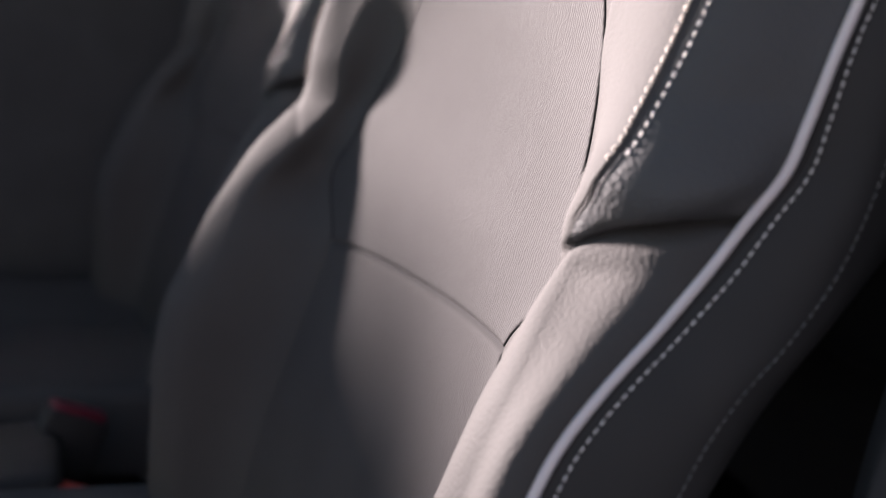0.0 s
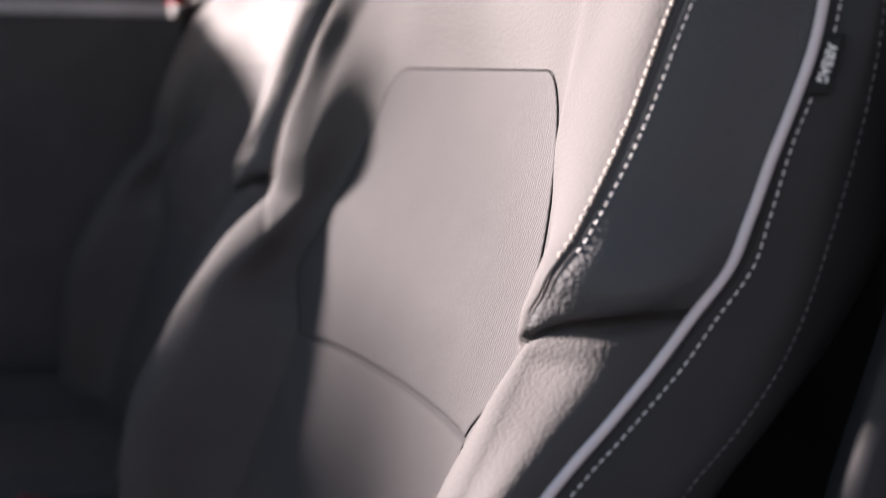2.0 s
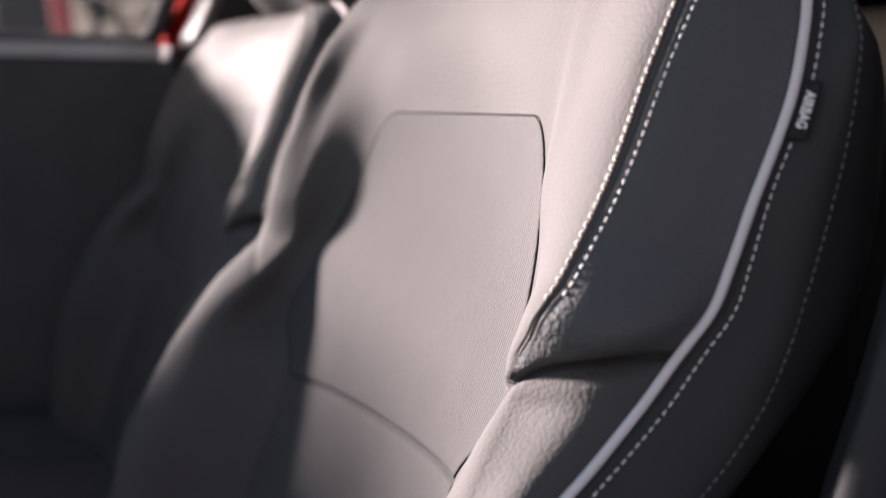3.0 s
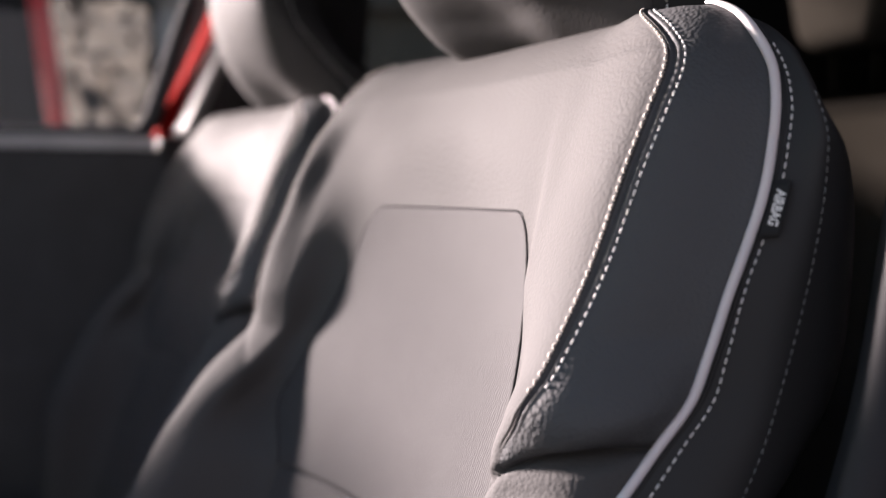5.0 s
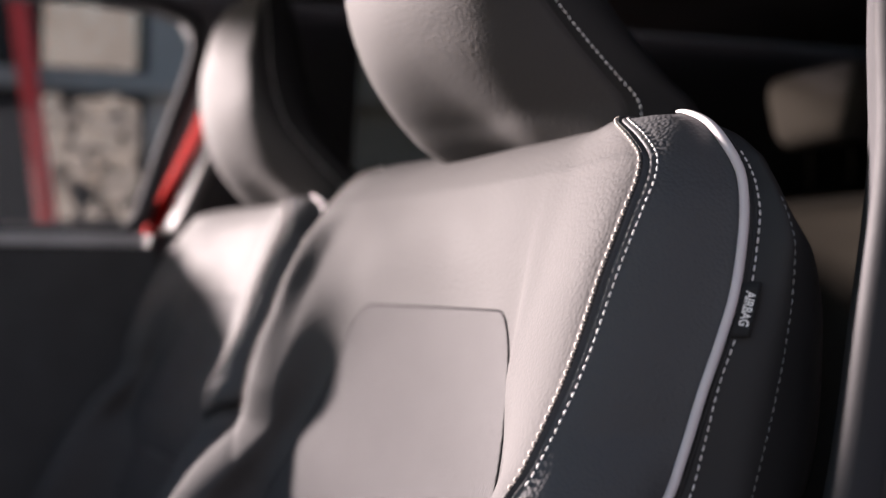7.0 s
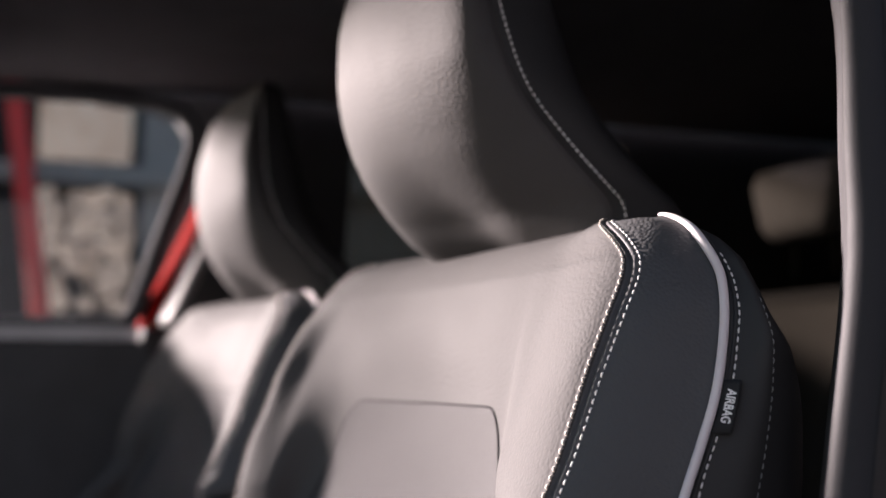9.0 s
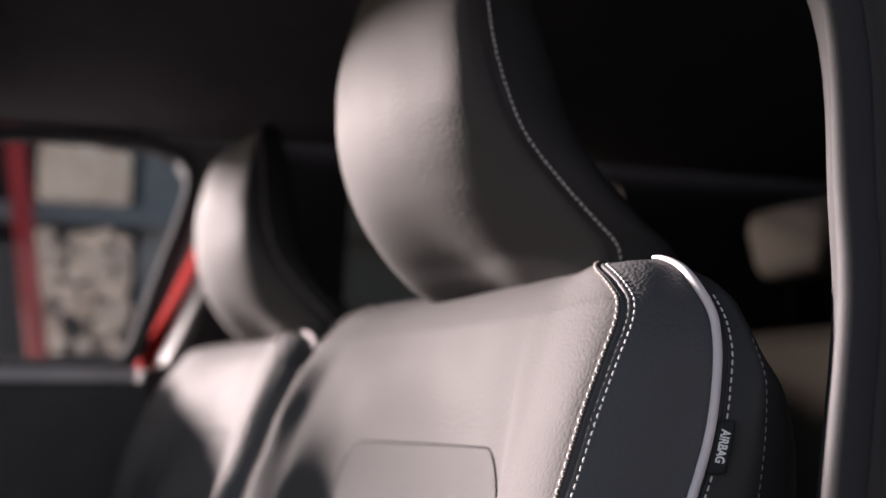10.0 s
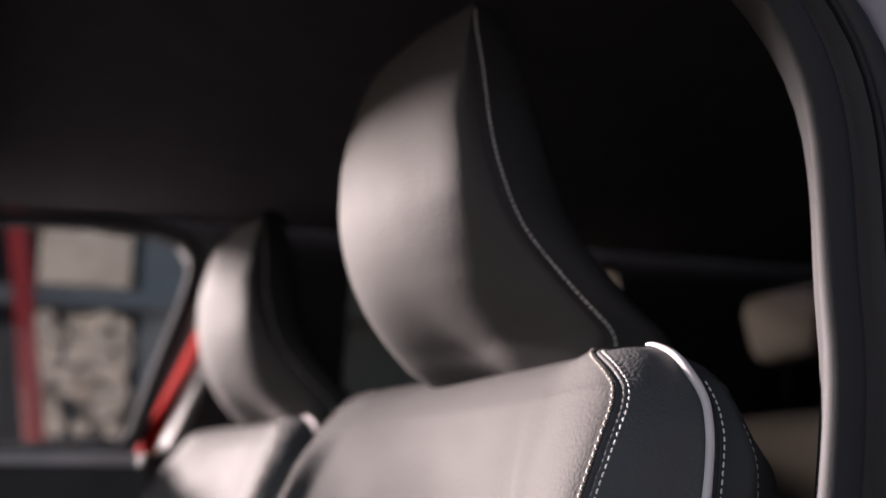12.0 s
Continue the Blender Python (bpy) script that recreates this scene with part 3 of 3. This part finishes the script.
floor = tagged(block("floor", -0.78, 0.80, -1.6, 1.6, 0.16, 0.215, CARPET), "black carpeted car floor", "floor", kind="structure")
roof = tagged(block("ceiling", -0.72, 0.72, -0.36, 1.6, 1.425, 1.46, HEADLINER), "black cloth headliner", "ceiling", kind="structure")
tagged(block("wall_rear", -0.78, 0.78, 1.56, 1.6, 0.2, 1.43, HEADLINER), "dark rear of the cabin", "wall", kind="structure")

# near door opening: seal, trim and painted pillar
PILLAR = rows_of(".3:-.06:.74 .6:-.045:.745 .76:-.021:.742 .88:.015:.742 .97:.033:.740 1.05:.047:.737 1.1:.05:.733 1.175:.055:.727 1.22:.05:.723 1.256:.035:.719 1.31:-.01:.71 1.36:-.09:.70 1.4:-.25:.69")
pp = path(PILLAR)
pillar = empty("wall_near_pillar", pose(0, 0, 0), "dark plastic door pillar with rubber seal", "pillar", kind="structure")


def across(rows):
    """Offsets of a section drawn across the opening, in millimetres: outwards, and proud of the seal's line."""
    return [(-0.004 + 0.00044 * e + 0.0009 * c, 0.0024 + 0.0009 * e - 0.00044 * c) for e, c in rows]


for name, section, mat, text in (
        ("pillar_trim", ((10, -60), (3, -14), (0.4, -4), (1, 0), (4, 3), (9, 5), (14, 5.5), (18, 4.5), (20.5, 2), (21.5, -2), (21.5, -9)), PILLARTRIM, "dark grained rounded pillar trim"),
        ("pillar_flange", ((21.5, -9), (23, -12), (28, -9), (34, -5.5), (36, -4)), TRIM, "grey textured pillar flange"),
        ("door_seal", ((36, -4), (37, -1.2), (38.8, 0), (40.5, -1), (41.5, -3.5)), RUBBER, "black rubber door seal"),
        ("pillar_skin", ((41.5, -3.5), (45, -2), (50, -2.5), (54, -6), (56, -12)), VINYL, "dark outer pillar cover"),
        ("pillar_panel", ((56, -12), (60, -9), (72, -8), (90, -12), (95, -60)), PAINT, "grey painted pillar skin")):
    v, f = along(pp, across(section))
    ob = mesh_object(name, v, f, mat, pillar, text)
rear_wall = tagged(block("wall_near_rear", 0.70, 0.78, 0.16, 1.6, 0.2, 1.43, PLASTIC), "dark rear door inside the cabin", "wall", kind="structure")

# far door with its window
door = empty("door_far", pose(0, 0, 0), "closed dark car door with a window", "door", kind="structure")
part("door_card", prism([(-1.3, 0.25), (-0.05, 0.25), (-0.10, 1.035), (-1.3, 1.035)], -0.78, -0.68), DOORCARD, door, "black plastic door card", smooth=False)
part("door_sill", prism([(-0.115, 1.036), (-0.115, 1.055), (-1.3, 1.055), (-1.3, 1.036)], -0.80, -0.675), SILL_LIT, door, "window sill paled to carry window light", smooth=False)
win = [Vector((-0.70, y, z)) for y, z in ((-1.3, 1.055), (-0.14, 1.055), (-0.117, 1.082), (-0.079, 1.196), (-0.047, 1.287), (-0.034, 1.335), (-0.034, 1.365), (-0.05, 1.39), (-0.09, 1.405), (-0.17, 1.41), (-1.0, 1.39))]
mesh_object("window_frame", *tube(win, 0.014, 10), FRAME, door, "grey rubber window frame")
pane = part("pane", prism([(p.y, p.z) for p in win], -0.712, -0.708), GLASS, door, "clear glass", smooth=False)
pane.visible_shadow = False
tagged(part("wall_far_rear", prism([(-0.04, 0.2), (1.6, 0.2), (1.6, 1.12), (-0.075, 1.12), (-0.10, 1.05)], -0.80, -0.74), PLASTIC, None, smooth=False), "dark lower far side of the cabin", "wall", kind="structure")
tagged(part("wall_far_pillar", prism([(-0.095, 1.12), (0.22, 1.12), (0.24, 1.43), (-0.2, 1.43), (-0.17, 1.413), (-0.09, 1.408), (-0.05, 1.393), (-0.032, 1.365), (-0.032, 1.335), (-0.045, 1.287), (-0.077, 1.196)], -0.80, -0.74), PLASTIC, None, smooth=False), "dark far door pillar", "wall", kind="structure")
tagged(part("wall_far_corner", prism([(0.80, 1.12), (1.6, 1.12), (1.6, 1.43), (0.74, 1.43)], -0.80, -0.74), PLASTIC, None, smooth=False), "dark far rear corner of the cabin", "wall", kind="structure")
tagged(part("wall_far_rail", prism([(0.24, 1.405), (0.75, 1.405), (0.74, 1.43), (0.24, 1.43)], -0.80, -0.742), PLASTIC, None, smooth=False), "dark roof rail above the far window", "wall", kind="structure")
rear_glass = tagged(part("window_1", prism([(0.22, 1.12), (0.80, 1.12), (0.75, 1.405), (0.238, 1.405)], -0.772, -0.768), TINTED, None, smooth=False), "tinted glass of the far rear window", "window", kind="structure")


def strip(y0, y1, x0, x1):
    """A face standing across the far pillar, following the window's slant."""
    rows = []
    for z in np.linspace(1.052, 1.30, 20):
        y = -0.112 + (z - 1.065) * 0.449
        rows.append([Vector((x0 + (x1 - x0) * t, y + y0 + (y1 - y0) * t, z)) for t in np.linspace(0, 1, 4)])
    return grid(rows)


belt = empty("seat_belt", pose(0, 0, 0), "red seat belt webbing hanging along the pillar", "seat belt")
web = mesh_object("webbing", *strip(0.0, 0.028, -0.705, -0.655), REDWEB, belt)
web.modifiers.new("thick", "SOLIDIFY").thickness = 0.0015
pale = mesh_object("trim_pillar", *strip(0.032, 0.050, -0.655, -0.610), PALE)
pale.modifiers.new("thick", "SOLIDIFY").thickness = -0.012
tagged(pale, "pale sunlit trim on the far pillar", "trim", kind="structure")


# rear bench
def rear_headrest(x, y, z, label):
    ob = empty("rear_headrest", pose(x, y, z), label, "headrest", "rear headrests")
    b = bmesh.new()
    box(b, -0.12, 0.12, 0.0, 0.075, 0.052, 0.17, 0.034, 5)
    for v in b.verts:
        v.co.y -= 0.02 * (1 - (v.co.x / 0.125) ** 2)
        v.co.x *= 1 - 0.25 * max(0, (0.12 - v.co.z)) / 0.06
    part("cushion", b, LEATHER, ob)
    for s in (1, -1):
        mesh_object("post", *tube([Vector((s * 0.05, 0.04, -0.01)), Vector((s * 0.05, 0.04, 0.08))], 0.0045, 8), POST_SHADE, ob)
    return ob


bench = empty("rear_bench", pose(0, 0, 0.22), "dark leather rear bench seat", "rear seat")
rows = []
for i in range(40):
    t = i / 39
    row = []
    for j in range(61):
        q = j / 30 - 1
        x = q * 0.66
        dip = 0.02 * math.cos(abs(q) * math.pi * 2.0)
        if t < 0.5:
            y, z = 0.30 + 0.46 * (t / 0.5), 0.48 - 0.03 * (t / 0.5) + dip * 0.6
        else:
            u = (t - 0.5) / 0.5
            roll_ = max(0, (u - 0.85) / 0.15)
            y, z = 0.76 + 0.11 * u + 0.05 * roll_ ** 2 - dip, 0.46 + 0.645 * min(u, 0.85) / 0.85 + 0.012 * math.sin(roll_ * math.pi / 2) - 0.012
        row.append((x, y, z - 0.22))
    rows.append(row)
mesh_object("bench_cover", *grid(rows), LEATHER_SHADED, bench)
part("bench_back", box(bmesh.new(), -0.66, 0.66, 0.90, 0.97, 0.0, 0.9, 0.01), CARPET, bench)
for x in (-0.38, 0.38):
    rear_headrest(x, 0.85, 1.145, "dark leather rear headrest on the bench")
rear_headrest(0.0, 0.86, 1.06, "low dark leather headrest in the middle of the bench")

# between the front seats
console = empty("centre_console", pose(0.015, -0.6, 0.215), "dark plastic centre console between the seats", "console")
part("body", box(bmesh.new(), -0.085, 0.085, -0.55, 0.28, 0.0, 0.28, 0.02, 3), PLASTIC, console)
part("armrest_lid", box(bmesh.new(), -0.08, 0.08, -0.05, 0.27, 0.282, 0.325, 0.018, 3), VINYL, console, "dark padded armrest lid")


def buckle(x, y, z, lean, label, red):
    ob = empty("seat_belt_buckle", pose(x, y, z, lean, 0, 12), label, "buckle", "belt buckles")
    part("body", box(bmesh.new(), -0.016, 0.016, -0.03, 0.03, -0.06, 0.0, 0.005), PLASTIC, ob)
    part("release_button", box(bmesh.new(), -0.012, 0.012, -0.026, 0.026, -0.003, 0.006, 0.003), red, ob, "red release button")
    mesh_object("stalk", *tube([Vector((0, 0, -0.055)), Vector((0, 0.02, -0.15)), Vector((0, 0.05, -0.33))], 0.009, 8), PLASTIC, ob)


buckle(0.075, -0.322, 0.515, -25, "black belt buckle with a bright red button", REDPLASTIC)
buckle(-0.035, -0.315, 0.55, -25, "black belt buckle, its red button darkened for shade", RED_SHADED)

# front of the cabin: unseen parts added to block and shape the light
tagged(block("header_unseen", -0.70, 0.70, -0.44, -0.36, 1.392, 1.45, HEADLINER), "unseen black header added to shade the headrest tops", "trim", kind="structure")
# unseen visor, placed so that its shadow covers the near pillar's upper part
visor = empty("visor_unseen", pose(0.31, -0.42, 1.385, 4), "unseen visor added to shade the near door pillar", "sun visor")
part("flap", box(bmesh.new(), -0.2, 0.2, -0.008, 0.008, -0.105, -0.008, 0.007, 3), VINYL, visor)
mesh_object("hinge_rod", *tube([Vector((-0.19, 0, -0.004)), Vector((0.22, 0, -0.004))], 0.006, 8), PLASTIC, visor)
dash = empty("dashboard", pose(0, -1.2, 0.215), "unseen black dashboard added to cast shade", "dashboard")
part("top", box(bmesh.new(), -0.74, 0.74, -0.25, 0.2, 0.45, 0.72, 0.06, 4), PLASTIC, dash)
for sx in (-1, 1):
    a = Vector((sx * 0.70, -0.46, 1.42))
    bq = Vector((sx * 0.76, -1.35, 0.90))
    tagged(mesh_object("trim_front_pillar", *tube([a, a.lerp(bq, 0.3) + Vector((0, 0, 0.03)), a.lerp(bq, 0.7) + Vector((0, 0, 0.03)), bq], 0.026, 10), PLASTIC), "unseen black windscreen pillar added to cut light", "trim", kind="structure")

# outside
tagged(block("ground", -60, 60, -60, 60, -0.2, 0.0, ASPHALT), "grey asphalt ground", "ground", kind="structure")
# warm-tinted metal mirror, so panes on the shaded wall look bright
PANE = material("sky_mirror", (0.85, 0.72, 0.58), 0.12, metal=1.0, bump=0.05, vary=0.2, scale=8)
house = empty("building", pose(-3.25, 0, 0), "grey rendered building with pale windows", "building")
block("wall", -0.3, 0.0, -0.9, 6, 0, 3.2, WALL, house, 0.01)
for k, (y0, y1, z0, z1) in enumerate(((-0.17, 0.15, 1.72, 1.96), (-0.55, -0.36, 1.72, 1.96), (-0.55, -0.36, 1.2, 1.63))):
    block("window", 0.004, 0.02, y0, y1, z0, z1, PANE, house, 0.004, "bright window pane")
def sky_reflector(y, z, r):
    """An uneven rounded mirror, added to reflect the sky as one pale blob."""
    n, e = 10, [random.uniform(0.75, 1.2) for _ in range(10)]
    ring = [(r * e[i] * math.cos(2 * math.pi * i / n), r * e[i] * math.sin(2 * math.pi * i / n)) for i in range(n)]
    ob = part("window", prism(ring, -0.006, 0.006), PANE, house, "small mirror reflecting sky as a pale blob", smooth=False)
    ob.matrix_basis = pose(0.034 + random.uniform(0, 0.01), y, z, 0, random.uniform(-4, 3), random.uniform(-5, 5))


block("window_surround", 0.002, 0.008, -0.62, 0.19, 1.16, 2.0, RUBBER, house, 0.002, "dark window surround")
for iy in range(6):
    for iz in range(7):
        if random.random() < (0.35 if iz < 2 and iy < 3 else 0.88):
            sky_reflector(-0.15 + iy * 0.055 + random.uniform(-0.012, 0.012), 1.22 + iz * 0.062 + random.uniform(-0.012, 0.012), random.uniform(0.024, 0.04))
block("ledge", 0.004, 0.06, -0.85, 1.2, 1.64, 1.71, WALL, house, 0.008)
post = empty("red_post", pose(-3.1, -0.19, 0), "red painted leaning steel post", "post")
mesh_object("shaft", *tube([Vector((0, 0.20, 0)), Vector((0, -0.10, 2.2))], 0.034, 12), REDPAINT, post)
# unseen wall added behind the camera to set the fill on the seats
tagged(block("wall_fill_unseen", 5.0, 5.3, -7, 7, 0, 4.0, FILL_WALL), "unseen dark wall added to set the fill light", "wall", kind="structure")
